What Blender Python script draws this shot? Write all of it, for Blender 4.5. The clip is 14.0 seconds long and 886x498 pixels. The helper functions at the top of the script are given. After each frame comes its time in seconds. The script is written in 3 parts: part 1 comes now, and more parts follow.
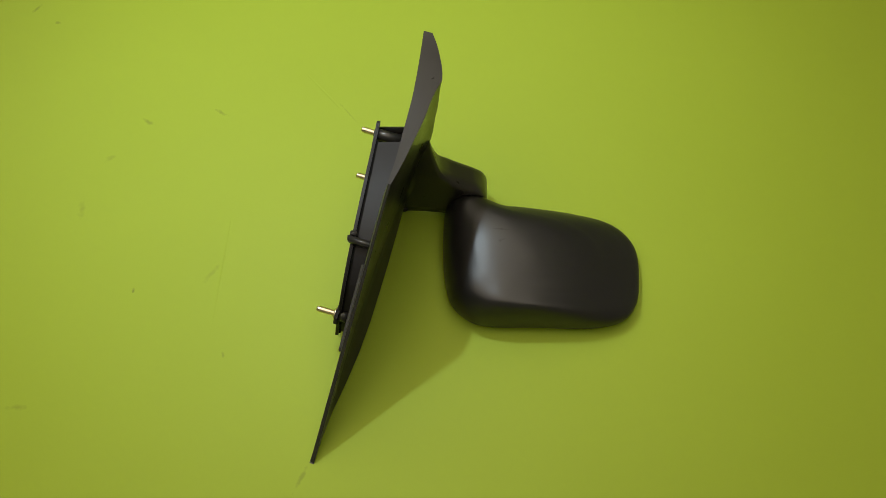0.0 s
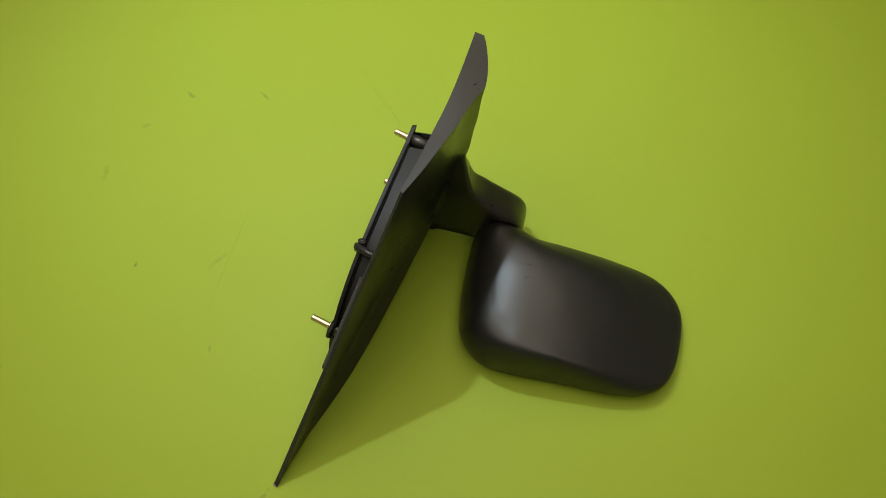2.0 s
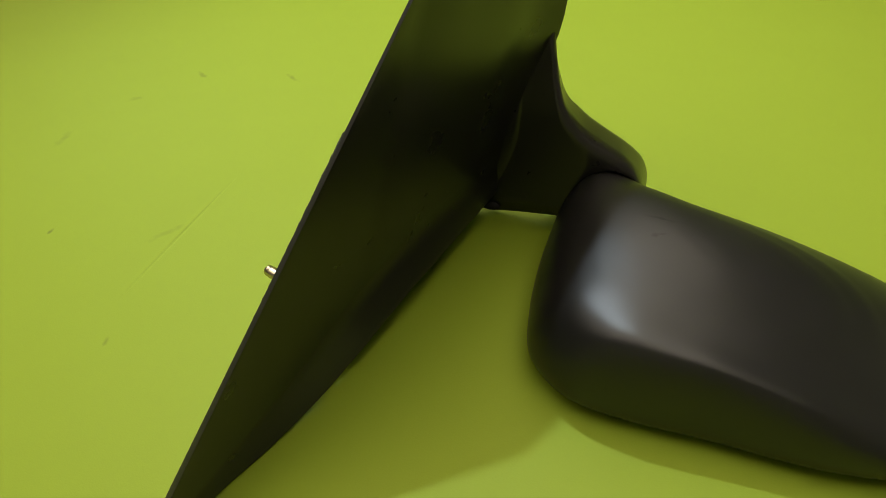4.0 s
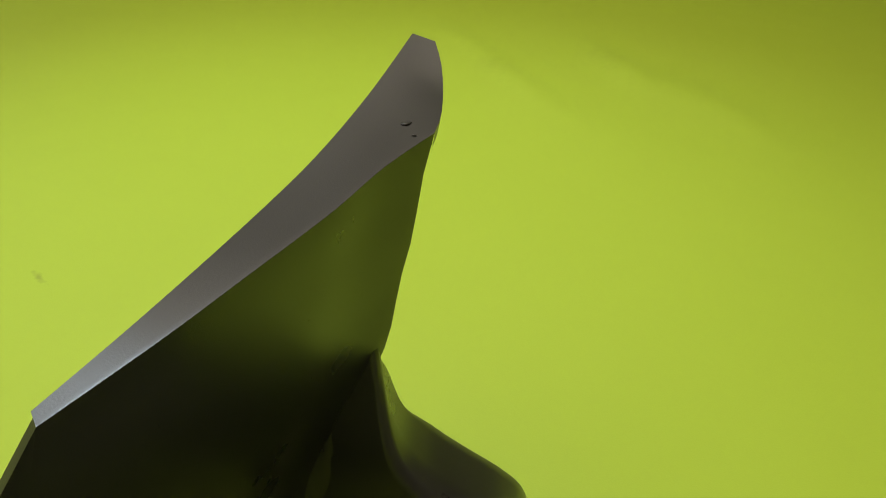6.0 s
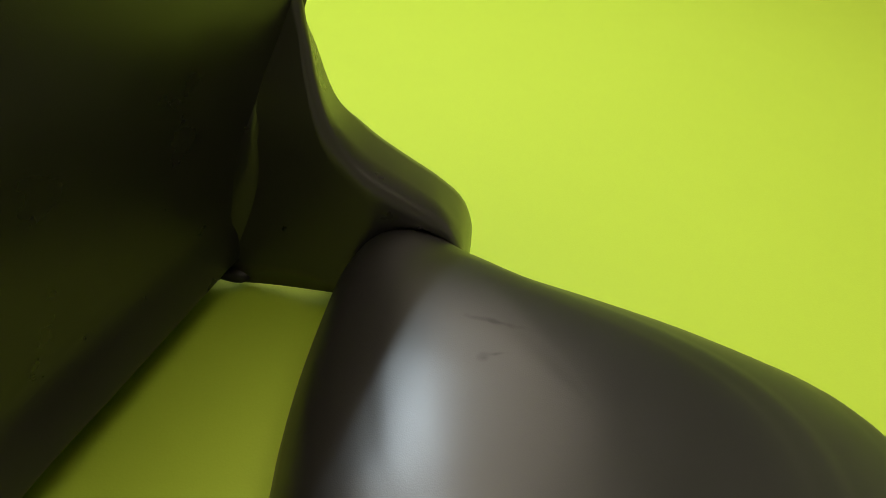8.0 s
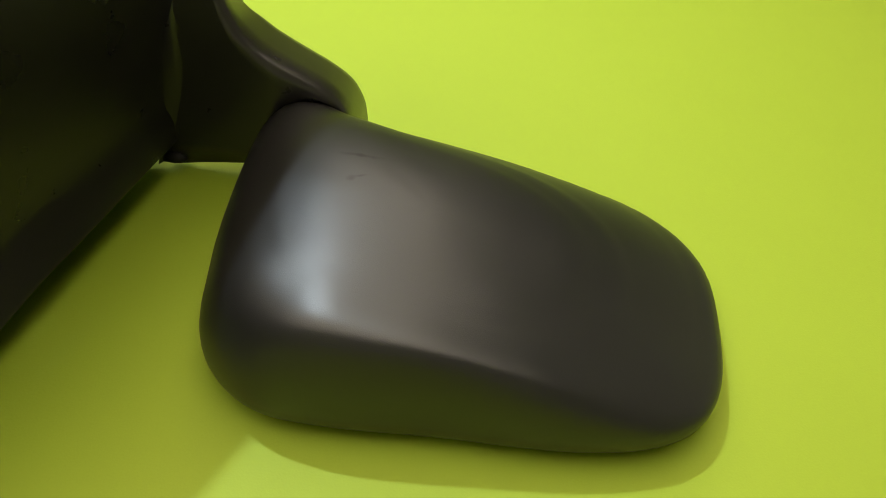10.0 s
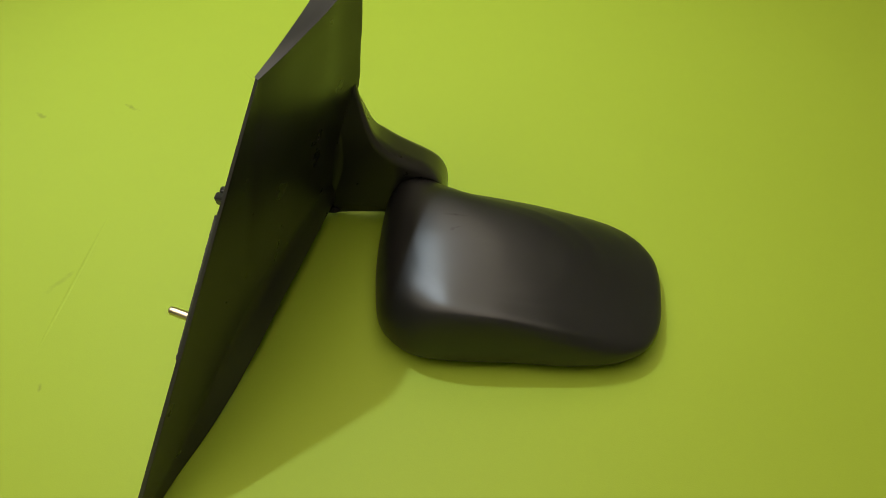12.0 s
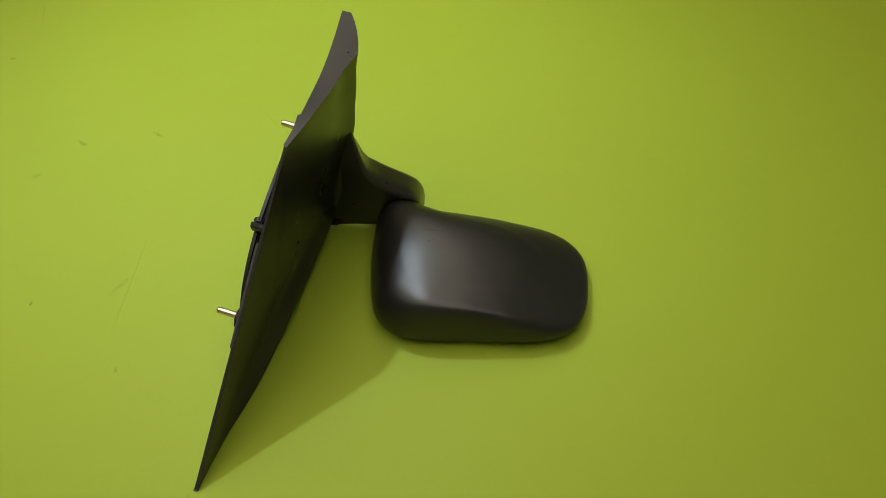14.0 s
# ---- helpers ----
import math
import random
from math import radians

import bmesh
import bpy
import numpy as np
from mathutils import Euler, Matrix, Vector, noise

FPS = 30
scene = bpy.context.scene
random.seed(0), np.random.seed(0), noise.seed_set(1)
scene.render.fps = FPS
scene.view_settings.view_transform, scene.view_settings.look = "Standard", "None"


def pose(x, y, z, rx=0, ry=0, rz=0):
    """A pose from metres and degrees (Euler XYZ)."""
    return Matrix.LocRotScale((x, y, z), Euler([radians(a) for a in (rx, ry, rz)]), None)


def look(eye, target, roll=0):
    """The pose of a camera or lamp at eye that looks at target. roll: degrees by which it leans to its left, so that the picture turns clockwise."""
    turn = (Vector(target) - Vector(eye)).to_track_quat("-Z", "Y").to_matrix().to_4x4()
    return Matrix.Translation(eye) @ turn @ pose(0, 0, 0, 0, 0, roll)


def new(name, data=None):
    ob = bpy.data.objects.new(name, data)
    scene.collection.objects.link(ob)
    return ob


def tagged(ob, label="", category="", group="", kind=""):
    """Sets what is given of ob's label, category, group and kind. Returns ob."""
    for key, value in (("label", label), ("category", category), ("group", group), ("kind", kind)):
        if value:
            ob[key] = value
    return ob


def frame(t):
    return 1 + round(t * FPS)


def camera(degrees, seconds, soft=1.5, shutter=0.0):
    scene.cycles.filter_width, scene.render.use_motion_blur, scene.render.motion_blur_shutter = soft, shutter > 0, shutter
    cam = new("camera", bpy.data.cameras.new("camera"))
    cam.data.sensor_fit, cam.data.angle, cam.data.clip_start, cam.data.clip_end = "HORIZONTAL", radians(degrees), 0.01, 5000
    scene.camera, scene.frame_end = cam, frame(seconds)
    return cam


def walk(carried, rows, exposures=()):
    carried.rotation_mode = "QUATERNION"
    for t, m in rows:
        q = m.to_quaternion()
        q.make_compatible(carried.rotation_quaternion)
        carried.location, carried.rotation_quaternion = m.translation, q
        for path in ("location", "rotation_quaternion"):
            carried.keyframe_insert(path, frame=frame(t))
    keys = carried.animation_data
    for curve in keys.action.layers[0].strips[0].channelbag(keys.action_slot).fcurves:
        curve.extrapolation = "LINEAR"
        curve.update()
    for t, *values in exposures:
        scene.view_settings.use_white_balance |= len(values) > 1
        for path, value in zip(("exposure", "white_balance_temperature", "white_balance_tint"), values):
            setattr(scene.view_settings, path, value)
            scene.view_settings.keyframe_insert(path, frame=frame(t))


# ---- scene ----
EXPO = [(0.0, -0.10), (2.2, -0.12), (4.3, 0.06), (5.5, 0.20), (6.5, 0.10), (7.0, 0.40), (8.0, 0.65), (8.5, 0.67), (10.8, 0.58), (11.5, 0.38), (12.0, 0.10), (12.5, -0.05), (14.0, -0.09)]
cam = camera(66.4, 14.0, 0.75)
# PATH BEGIN
walk(cam, [
    (0, pose(0.0307, -0.3464, 0.6569, 27.72, 2.20, 0.53)),
    (0.5, pose(0.0303, -0.3466, 0.6596, 27.84, 2.24, 0.47)),
    (1, pose(0.0349, -0.3417, 0.6538, 27.84, 2.46, 1.17)),
    (1.5, pose(0.0389, -0.3310, 0.6361, 28.33, 2.34, 2.17)),
    (2, pose(0.0679, -0.3098, 0.5941, 30.30, 2.37, 11.61)),
    (2.2, pose(0.0784, -0.3038, 0.5631, 31.56, 1.55, 17.82)),
    (4.3, pose(0.0615, -0.2873, 0.2699, 50.50, 3.96, 19.03)),
    (4.5, pose(0.0633, -0.2614, 0.2752, 51.06, 3.59, 17.51)),
    (5, pose(0.0506, -0.1858, 0.2821, 52.29, 1.07, 14.41)),
    (5.5, pose(0.0362, -0.1320, 0.2754, 53.48, -0.10, 12.23)),
    (6, pose(0.0385, -0.1026, 0.2828, 54.08, -1.67, 10.31)),
    (6.5, pose(0.0432, -0.0996, 0.2782, 54.04, -2.06, 10.06)),
    (7, pose(0.0472, -0.1215, 0.2413, 51.62, -2.90, 8.50)),
    (7.5, pose(0.0592, -0.1354, 0.2063, 51.91, -2.38, 10.50)),
    (8, pose(0.0613, -0.1446, 0.2026, 48.99, -2.79, 8.17)),
    (8.5, pose(0.0931, -0.1732, 0.1926, 45.75, -2.03, 5.28)),
    (10.8, pose(0.1069, -0.2396, 0.2383, 44.31, -0.78, 3.64)),
    (11, pose(0.1025, -0.2515, 0.2431, 45.93, -0.19, 3.08)),
    (11.5, pose(0.0955, -0.2962, 0.3114, 42.73, 0.35, 3.37)),
    (12, pose(0.0948, -0.3374, 0.4012, 41.05, 3.24, 3.68)),
    (12.5, pose(0.0994, -0.3672, 0.4728, 38.52, 2.10, 2.82)),
    (13, pose(0.1067, -0.4030, 0.5318, 38.42, 1.65, 2.13)),
    (13.5, pose(0.1132, -0.4123, 0.5287, 38.78, 2.38, 2.36)),
    (14, pose(0.1095, -0.4077, 0.5329, 38.47, 2.87, 1.65)),
], exposures=EXPO)
# PATH END


# ---------------------------------------------------------------- light
world = bpy.data.worlds.new("daylight")
scene.world = world
world.use_nodes = True
wn = world.node_tree.nodes
sky = wn.new("ShaderNodeTexSky")
sky.sky_type, sky.sun_disc = "NISHITA", False
sky.sun_elevation, sky.sun_rotation = radians(40), radians(120)
wn["Background"].inputs["Strength"].default_value = 0.08
world.node_tree.links.new(sky.outputs[0], wn["Background"].inputs["Color"])


def area_lamp(name, m, sx, sy, watts, colour, shape="RECTANGLE"):
    data = bpy.data.lights.new(name, "AREA")
    data.shape, data.size, data.size_y = shape, sx, sy
    data.energy, data.color = watts, colour
    ob = new(name, data)
    ob.matrix_world = m
    return ob


# added unseen window light and large warm diffuser panel; cool reflector lamp under it
WIN_Y, WIN_Z, WEST, NORTH, EAST, SOUTH, TOP = (0.85, 1.20), (0.95, 1.40), -1.5, 1.9, 1.9, -1.6, 2.4
PANEL = (-0.26, 0.33, 1.42)
PANEL_TURN = 8
BULB = (-0.341, 0.370, 1.30)
# weak bluish light added from the left, no window is known there
area_lamp("added_window_light", look((WEST - 0.02, sum(WIN_Y) / 2, sum(WIN_Z) / 2), (0, 0, 0.1)), 0.33, 0.42, 3, (0.50, 0.72, 1.0))
# added panel, stands for the broad warm brightness mirrored in the head
area_lamp("added_panel_light", pose(PANEL[0], PANEL[1], PANEL[2] - 0.035, 0, 0, PANEL_TURN), 1.80, 2.16, 22.5, (1.0, 0.84, 0.69))
bulb = bpy.data.lights.new("bulb_light", "SPOT")
bulb.energy, bulb.color, bulb.shadow_soft_size = 37.0, (0.75, 0.90, 1.0), 0.020
bulb.spot_size, bulb.spot_blend = radians(58), 1.0
new("bulb_light", bulb).matrix_world = look(BULB, (-0.11, 0.24, 0.0))


# ---------------------------------------------------------------- materials
def material(name, colour, rough=0.5, metal=0.0, ior=1.45):
    m = bpy.data.materials.new(name)
    m.use_nodes = True
    b = m.node_tree.nodes["Principled BSDF"]
    b.inputs["Base Color"].default_value = (*colour, 1)
    b.inputs["Roughness"].default_value = rough
    b.inputs["Metallic"].default_value = metal
    b.inputs["IOR"].default_value = ior
    return m


def node(m, kind, **values):
    n = m.node_tree.nodes.new(kind)
    for key, v in values.items():
        n.inputs[key.replace("_", " ")].default_value = v
    return n


def link(m, a, b):
    m.node_tree.links.new(a, b)


def maths(m, op, a, b=None, c=None, clamp=False):
    n = m.node_tree.nodes.new("ShaderNodeMath")
    n.operation, n.use_clamp = op, clamp
    for i, v in enumerate((a, b, c)):
        if v is None:
            continue
        if isinstance(v, (int, float)):
            n.inputs[i].default_value = v
        else:
            link(m, v, n.inputs[i])
    return n.outputs[0]


def mixed(m, fac, a, b):
    n = m.node_tree.nodes.new("ShaderNodeMix")
    n.data_type = "RGBA"
    if isinstance(fac, (int, float)):
        n.inputs["Factor"].default_value = fac
    else:
        link(m, fac, n.inputs["Factor"])
    for key, v in ((6, a), (7, b)):
        if isinstance(v, tuple):
            n.inputs[key].default_value = (*v, 1)
        else:
            link(m, v, n.inputs[key])
    return n.outputs[2]


def grain(m, scale, detail=3.0, rough=0.55, stretch=(1, 1, 1)):
    co = m.node_tree.nodes.new("ShaderNodeTexCoord")
    mp = m.node_tree.nodes.new("ShaderNodeMapping")
    mp.inputs["Scale"].default_value = stretch
    link(m, co.outputs["Object"], mp.inputs["Vector"])
    n = node(m, "ShaderNodeTexNoise", Scale=scale, Detail=detail, Roughness=rough)
    link(m, mp.outputs[0], n.inputs["Vector"])
    return n.outputs["Fac"]


def spot(m, x, y, rx, ry, turn=0.0, wobble=0.6):
    """1 inside a ragged oval mark on the sheet, 0 outside."""
    co = m.node_tree.nodes.new("ShaderNodeTexCoord")
    mp = m.node_tree.nodes.new("ShaderNodeMapping")
    mp.vector_type = "TEXTURE"
    mp.inputs["Location"].default_value = (x, y, 0)
    mp.inputs["Rotation"].default_value = (0, 0, radians(turn))
    mp.inputs["Scale"].default_value = (rx, ry, 1000)
    link(m, co.outputs["Object"], mp.inputs["Vector"])
    ln = m.node_tree.nodes.new("ShaderNodeVectorMath")
    ln.operation = "LENGTH"
    link(m, mp.outputs[0], ln.inputs[0])
    away = maths(m, "ADD", ln.outputs["Value"], maths(m, "MULTIPLY", maths(m, "SUBTRACT", grain(m, 160), 0.5), wobble * 4))
    return maths(m, "SUBTRACT", 1.15, away, clamp=True)


def bumped(m, height, strength, distance):
    n = node(m, "ShaderNodeBump", Strength=strength, Distance=distance)
    link(m, height, n.inputs["Height"])
    link(m, n.outputs[0], m.node_tree.nodes["Principled BSDF"].inputs["Normal"])
    return n


def bsdf(m):
    return m.node_tree.nodes["Principled BSDF"]


def green_sheet():
    m = material("green_sheet", (0.40, 0.50, 0.03), 0.58)
    bsdf(m).inputs["Specular IOR Level"].default_value = 0.28
    col = mixed(m, grain(m, 3.0), (0.287, 0.390, 0.0275), (0.314, 0.422, 0.034))
    col = mixed(m, maths(m, "MULTIPLY", grain(m, 900, 2), 0.25), col, (0.25, 0.335, 0.019))
    marks = None
    for x, y, rx, ry, turn, strong in MARKS:
        s = maths(m, "MULTIPLY", spot(m, x, y, rx, ry, turn), strong)
        marks = s if marks is None else maths(m, "MAXIMUM", marks, s)
    col = mixed(m, marks, col, (0.10, 0.115, 0.02))
    link(m, col, bsdf(m).inputs["Base Color"])
    high = maths(m, "ADD", grain(m, 9, 2), maths(m, "MULTIPLY", grain(m, 1200, 2), 0.03))
    for c in CREASES:
        high = maths(m, "MULTIPLY_ADD", spot(m, *c, 0.12), 0.30, high)
    bumped(m, high, 0.35, 0.004)
    return m


# old stains, specks and some painted shade on the sheet: x, y, half sizes, turn, strength
MARKS = [
    (-0.333, -0.048, 0.0020, 0.0034, 0, 0.8),
    (-0.276, 0.194, 0.010, 0.0022, -32, 0.4),
    (-0.366, 0.181, 0.010, 0.0028, -28, 0.4),
    (-0.401, 0.126, 0.008, 0.004, 50, 0.22),
    (-0.417, 0.056, 0.004, 0.012, 8, 0.25),
    (-0.250, -0.028, 0.003, 0.015, -35, 0.2),
    (-0.223, -0.121, 0.0018, 0.0035, 20, 0.5),
    (-0.423, -0.176, 0.010, 0.003, 0, 0.3),
    (-0.570, 0.385, 0.010, 0.0025, 60, 0.4),
    (-0.532, 0.358, 0.003, 0.004, 60, 0.4),
    # darker line along the last of the creases below
    (-0.118, 0.192, 0.018, 0.0012, -52, 0.22),
    # two faint patches beside the far folds, their shade put into the colour
    (-0.030, 0.640, 0.020, 0.030, 30, 0.10),
    (0.090, 0.700, 0.018, 0.040, 25, 0.10),
    # crease running off from the tip, its shade painted dark
    (-0.129, -0.243, 0.0022, 0.012, -25, 0.35),
]
# thin creases pressed into it
CREASES = [(-0.239, -0.020, 0.0016, 0.062, 0), (-0.535, 0.480, 0.0020, 0.055, 20), (-0.635, 0.497, 0.0020, 0.036, 15), (-0.150, 0.225, 0.0015, 0.04, 40)]
SHEET = green_sheet()


def black_plastic(name, rough, colour=(0.0105, 0.0100, 0.0092), fine=2600, depth=0.00012):
    m = material(name, colour, rough, 0.0, 1.52)
    link(m, mixed(m, grain(m, 30), colour, tuple(c * 1.35 for c in colour)), bsdf(m).inputs["Base Color"])
    link(m, maths(m, "MULTIPLY_ADD", grain(m, 45, 4), 0.10, rough - 0.05), bsdf(m).inputs["Roughness"])
    bumped(m, grain(m, fine, 2), 0.25, depth)
    return m


PLASTIC = black_plastic("black_plastic", 0.29, (0.0190, 0.0182, 0.0162))
bsdf(PLASTIC).inputs["Specular IOR Level"].default_value = 0.50
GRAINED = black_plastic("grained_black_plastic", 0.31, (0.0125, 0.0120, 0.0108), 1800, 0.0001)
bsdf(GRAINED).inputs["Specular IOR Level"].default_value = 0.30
HEAD = black_plastic("satin_black_plastic", 0.37)
scuff = maths(HEAD, "MAXIMUM", spot(HEAD, 0.0650, -0.0120, 0.0080, 0.0010, -3, 0.9), maths(HEAD, "MAXIMUM", spot(HEAD, 0.0622, -0.0250, 0.0020, 0.0016, 35, 0.6), spot(HEAD, 0.0655, -0.0232, 0.004, 0.0008, 20, 0.9)))
link(HEAD, maths(HEAD, "MULTIPLY_ADD", scuff, -0.20, 0.48, clamp=True), bsdf(HEAD).inputs["Specular IOR Level"])
FRAME = black_plastic("grey_black_plastic", 0.45, (0.016, 0.0152, 0.0152))
bsdf(FRAME).inputs["Specular IOR Level"].default_value = 0.14
FOAM = black_plastic("foam_rubber", 0.9, (0.05, 0.05, 0.045), 700, 0.002)
# near-black that stands for shade in the gap at the lip
GAP_SHADE = black_plastic("gap_shade_black", 0.8, (0.004, 0.004, 0.004))
bsdf(GAP_SHADE).inputs["Specular IOR Level"].default_value = 0.1
ZINC = material("yellow_zinc", (0.68, 0.59, 0.42), 0.28, 1.0)
GLASS = material("mirror_glass", (0.9, 0.92, 0.92), 0.02, 1.0)
# pale grey of the unseen walls, chosen for the light they bounce back
PAINT = material("wall_paint", (0.62, 0.60, 0.57), 0.8)
bumped(PAINT, grain(PAINT, 300), 0.2, 0.002)
# dark grey for unseen walls, to cut their bounce and reflections
LOW_BOUNCE = material("low_bounce_wall", (0.15, 0.145, 0.14), 0.8)
bumped(LOW_BOUNCE, grain(LOW_BOUNCE, 300), 0.2, 0.002)
CEILING = material("ceiling_paint", (0.70, 0.68, 0.64), 0.85)
bumped(CEILING, grain(CEILING, 200), 0.2, 0.002)
WHITE = material("white_enamel", (0.8, 0.8, 0.78), 0.4)
LAMP = material("lamp_diffuser", (0.9, 0.9, 0.85), 0.5)
bsdf(LAMP).inputs["Emission Color"].default_value = (1.0, 0.88, 0.72, 1)
bsdf(LAMP).inputs["Emission Strength"].default_value = 0.3
PANE = material("window_glass", (0.95, 0.97, 0.97), 0.02)
bsdf(PANE).inputs["Transmission Weight"].default_value = 1.0


# ---------------------------------------------------------------- mesh helpers
def part(name, bm, mat, parent=None, label="", smooth=False, tidy=True):
    if tidy:
        bmesh.ops.recalc_face_normals(bm, faces=bm.faces)
    me = bpy.data.meshes.new(name)
    bm.to_mesh(me)
    bm.free()
    me.materials.append(mat)
    for p in me.polygons:
        p.use_smooth = smooth
    ob = new(name, me)
    ob.parent = parent
    return tagged(ob, label)


def block(bm, lo, hi):
    vs = [bm.verts.new((x, y, z)) for x in (lo[0], hi[0]) for y in (lo[1], hi[1]) for z in (lo[2], hi[2])]
    for f in ((0, 1, 3, 2), (4, 6, 7, 5), (0, 4, 5, 1), (2, 3, 7, 6), (0, 2, 6, 4), (1, 5, 7, 3)):
        bm.faces.new([vs[i] for i in f])
    return vs


def rod(bm, a, b, radii, n=20):
    """A lathe along a to b: radii are (share of the way, radius)."""
    a, b = Vector(a), Vector(b)
    q = (b - a).to_track_quat("Z", "Y")
    rings = []
    for s, r in radii:
        rings.append([bm.verts.new(a + (b - a) * s + q @ Vector((r * math.cos(k * math.tau / n), r * math.sin(k * math.tau / n), 0))) for k in range(n)])
    for p, q2 in zip(rings, rings[1:]):
        for k in range(n):
            bm.faces.new((p[k], p[(k + 1) % n], q2[(k + 1) % n], q2[k]))
    bm.faces.new(rings[0][::-1])
    bm.faces.new(rings[-1])


def curve_through(points, per, closed=False):
    """Points along a Catmull-Rom curve."""
    pts = [Vector(p) for p in points]
    n = len(pts)
    out = []
    for i in range(n if closed else n - 1):
        p0, p1, p2, p3 = (pts[j % n] if closed else pts[min(max(j, 0), n - 1)] for j in (i - 1, i, i + 1, i + 2))
        for k in range(per):
            t = k / per
            out.append(0.5 * (2 * p1 + (p2 - p0) * t + (2 * p0 - 5 * p1 + 4 * p2 - p3) * t * t + (3 * p1 - p0 - 3 * p2 + p3) * t ** 3))
    if not closed:
        out.append(pts[-1])
    return out


def grid_faces(bm, rings, closed=True):
    for p, q in zip(rings, rings[1:]):
        n = len(p)
        for k in range(n if closed else n - 1):
            bm.faces.new((p[k], p[(k + 1) % n], q[(k + 1) % n], q[k]))


# ---------------------------------------------------------------- the room
def setting(name, bm, mat, label):
    return tagged(part(name, bm, mat), label, name.split("_")[0], kind="structure")


def build_room():
    bm = bmesh.new()
    n = 240
    vs = [[None] * (n + 1) for _ in range(n + 1)]
    for i in range(n + 1):
        for j in range(n + 1):
            x = WEST + (EAST - WEST) * i / n
            y = SOUTH + (NORTH - SOUTH) * j / n
            vs[i][j] = bm.verts.new((x, y, fold(x, y)))
    for i in range(n):
        for j in range(n):
            bm.faces.new((vs[i][j], vs[i + 1][j], vs[i + 1][j + 1], vs[i][j + 1]))
    ob = part("ground", bm, SHEET, smooth=True)
    tagged(ob, "flat lime green sheet with faint stains and soft folds", "sheet", kind="structure")
    t = 0.12
    # unseen walls: north dark to limit reflections, south and east pale for fill
    for name, lo, hi in (
        ("wall_north", (WEST - t, NORTH, -0.05), (EAST + t, NORTH + t, TOP)),
        ("wall_south", (WEST - t, SOUTH - t, -0.05), (EAST + t, SOUTH, TOP)),
        ("wall_east", (EAST, SOUTH, -0.05), (EAST + t, NORTH, TOP)),
        ("ceiling", (WEST - t, SOUTH - t, TOP), (EAST + t, NORTH + t, TOP + 0.1)),
        ("floor", (WEST - t, SOUTH - t, -0.12), (EAST + t, NORTH + t, -0.052)),
    ):
        bm = bmesh.new()
        block(bm, lo, hi)
        setting(name, bm, {"ceiling": CEILING, "wall_north": LOW_BOUNCE}.get(name, PAINT), {"ceiling": "plain matt off-white painted ", "wall_north": "unseen dark grey low-bounce "}.get(name, "unseen plain matt pale grey ") + name.split("_")[0])
    bm = bmesh.new()
    block(bm, (WEST + 0.01, NORTH - 0.012, 0.006), (EAST - 0.01, NORTH - 0.002, 1.0))
    tagged(part("backdrop", bm, SHEET), "lime green sheet hanging on the far wall", "sheet", kind="structure")
    # unseen west wall, its opening made only for the added bluish light
    bm = bmesh.new()
    for ya, yb, za, zb in ((SOUTH, WIN_Y[0], -0.05, TOP), (WIN_Y[1], NORTH, -0.05, TOP), (WIN_Y[0], WIN_Y[1], -0.05, WIN_Z[0]), (WIN_Y[0], WIN_Y[1], WIN_Z[1], TOP)):
        block(bm, (WEST - t, ya, za), (WEST, yb, zb))
    setting("wall_west", bm, LOW_BOUNCE, "unseen dark grey wall with an added window opening")


def fold(x, y):
    """Very slight unevenness of the sheet, none under the thing."""
    far = min(1.0, max(0.0, (math.hypot(x, y) - 0.35) / 0.3))
    z = far * 0.004 * (noise.noise((x * 3, y * 3, 0.3)) - 0.2)
    for cx, cy, turn, long, wide, high in ((0.00, 0.60, 35, 0.07, 0.018, 0.0030), (0.115, 0.67, 28, 0.08, 0.022, 0.0035), (0.20, 0.60, 30, 0.09, 0.03, 0.0025), (-0.08, 0.72, 40, 0.08, 0.02, 0.0025)):
        c, s = math.cos(radians(turn)), math.sin(radians(turn))
        u, v = (x - cx) * c + (y - cy) * s, -(x - cx) * s + (y - cy) * c
        z += 2.4 * high * math.exp(-(u / wide) ** 2 - (v / long) ** 2)
    return z



build_room()


def build_bulb():
    root = tagged(new("pendant_bulb"), "small reflector spot lamp hanging under a white panel", "lamp")
    root.location = BULB
    bm = bmesh.new()
    aim = (Vector((-0.11, 0.24, 0.0)) - Vector(BULB)).normalized()
    rod(bm, aim * -0.024, aim * -0.080, [(0, 0.028), (0.1, 0.031), (0.55, 0.020), (0.75, 0.014), (1, 0.012)], 24)
    part("socket", bm, WHITE, root, "", True)
    bm = bmesh.new()
    rod(bm, aim * -0.075, (0, 0, PANEL[2] - BULB[2] - 0.022), [(0, 0.004), (1, 0.004)], 8)
    part("cord", bm, WHITE, root)


build_bulb()


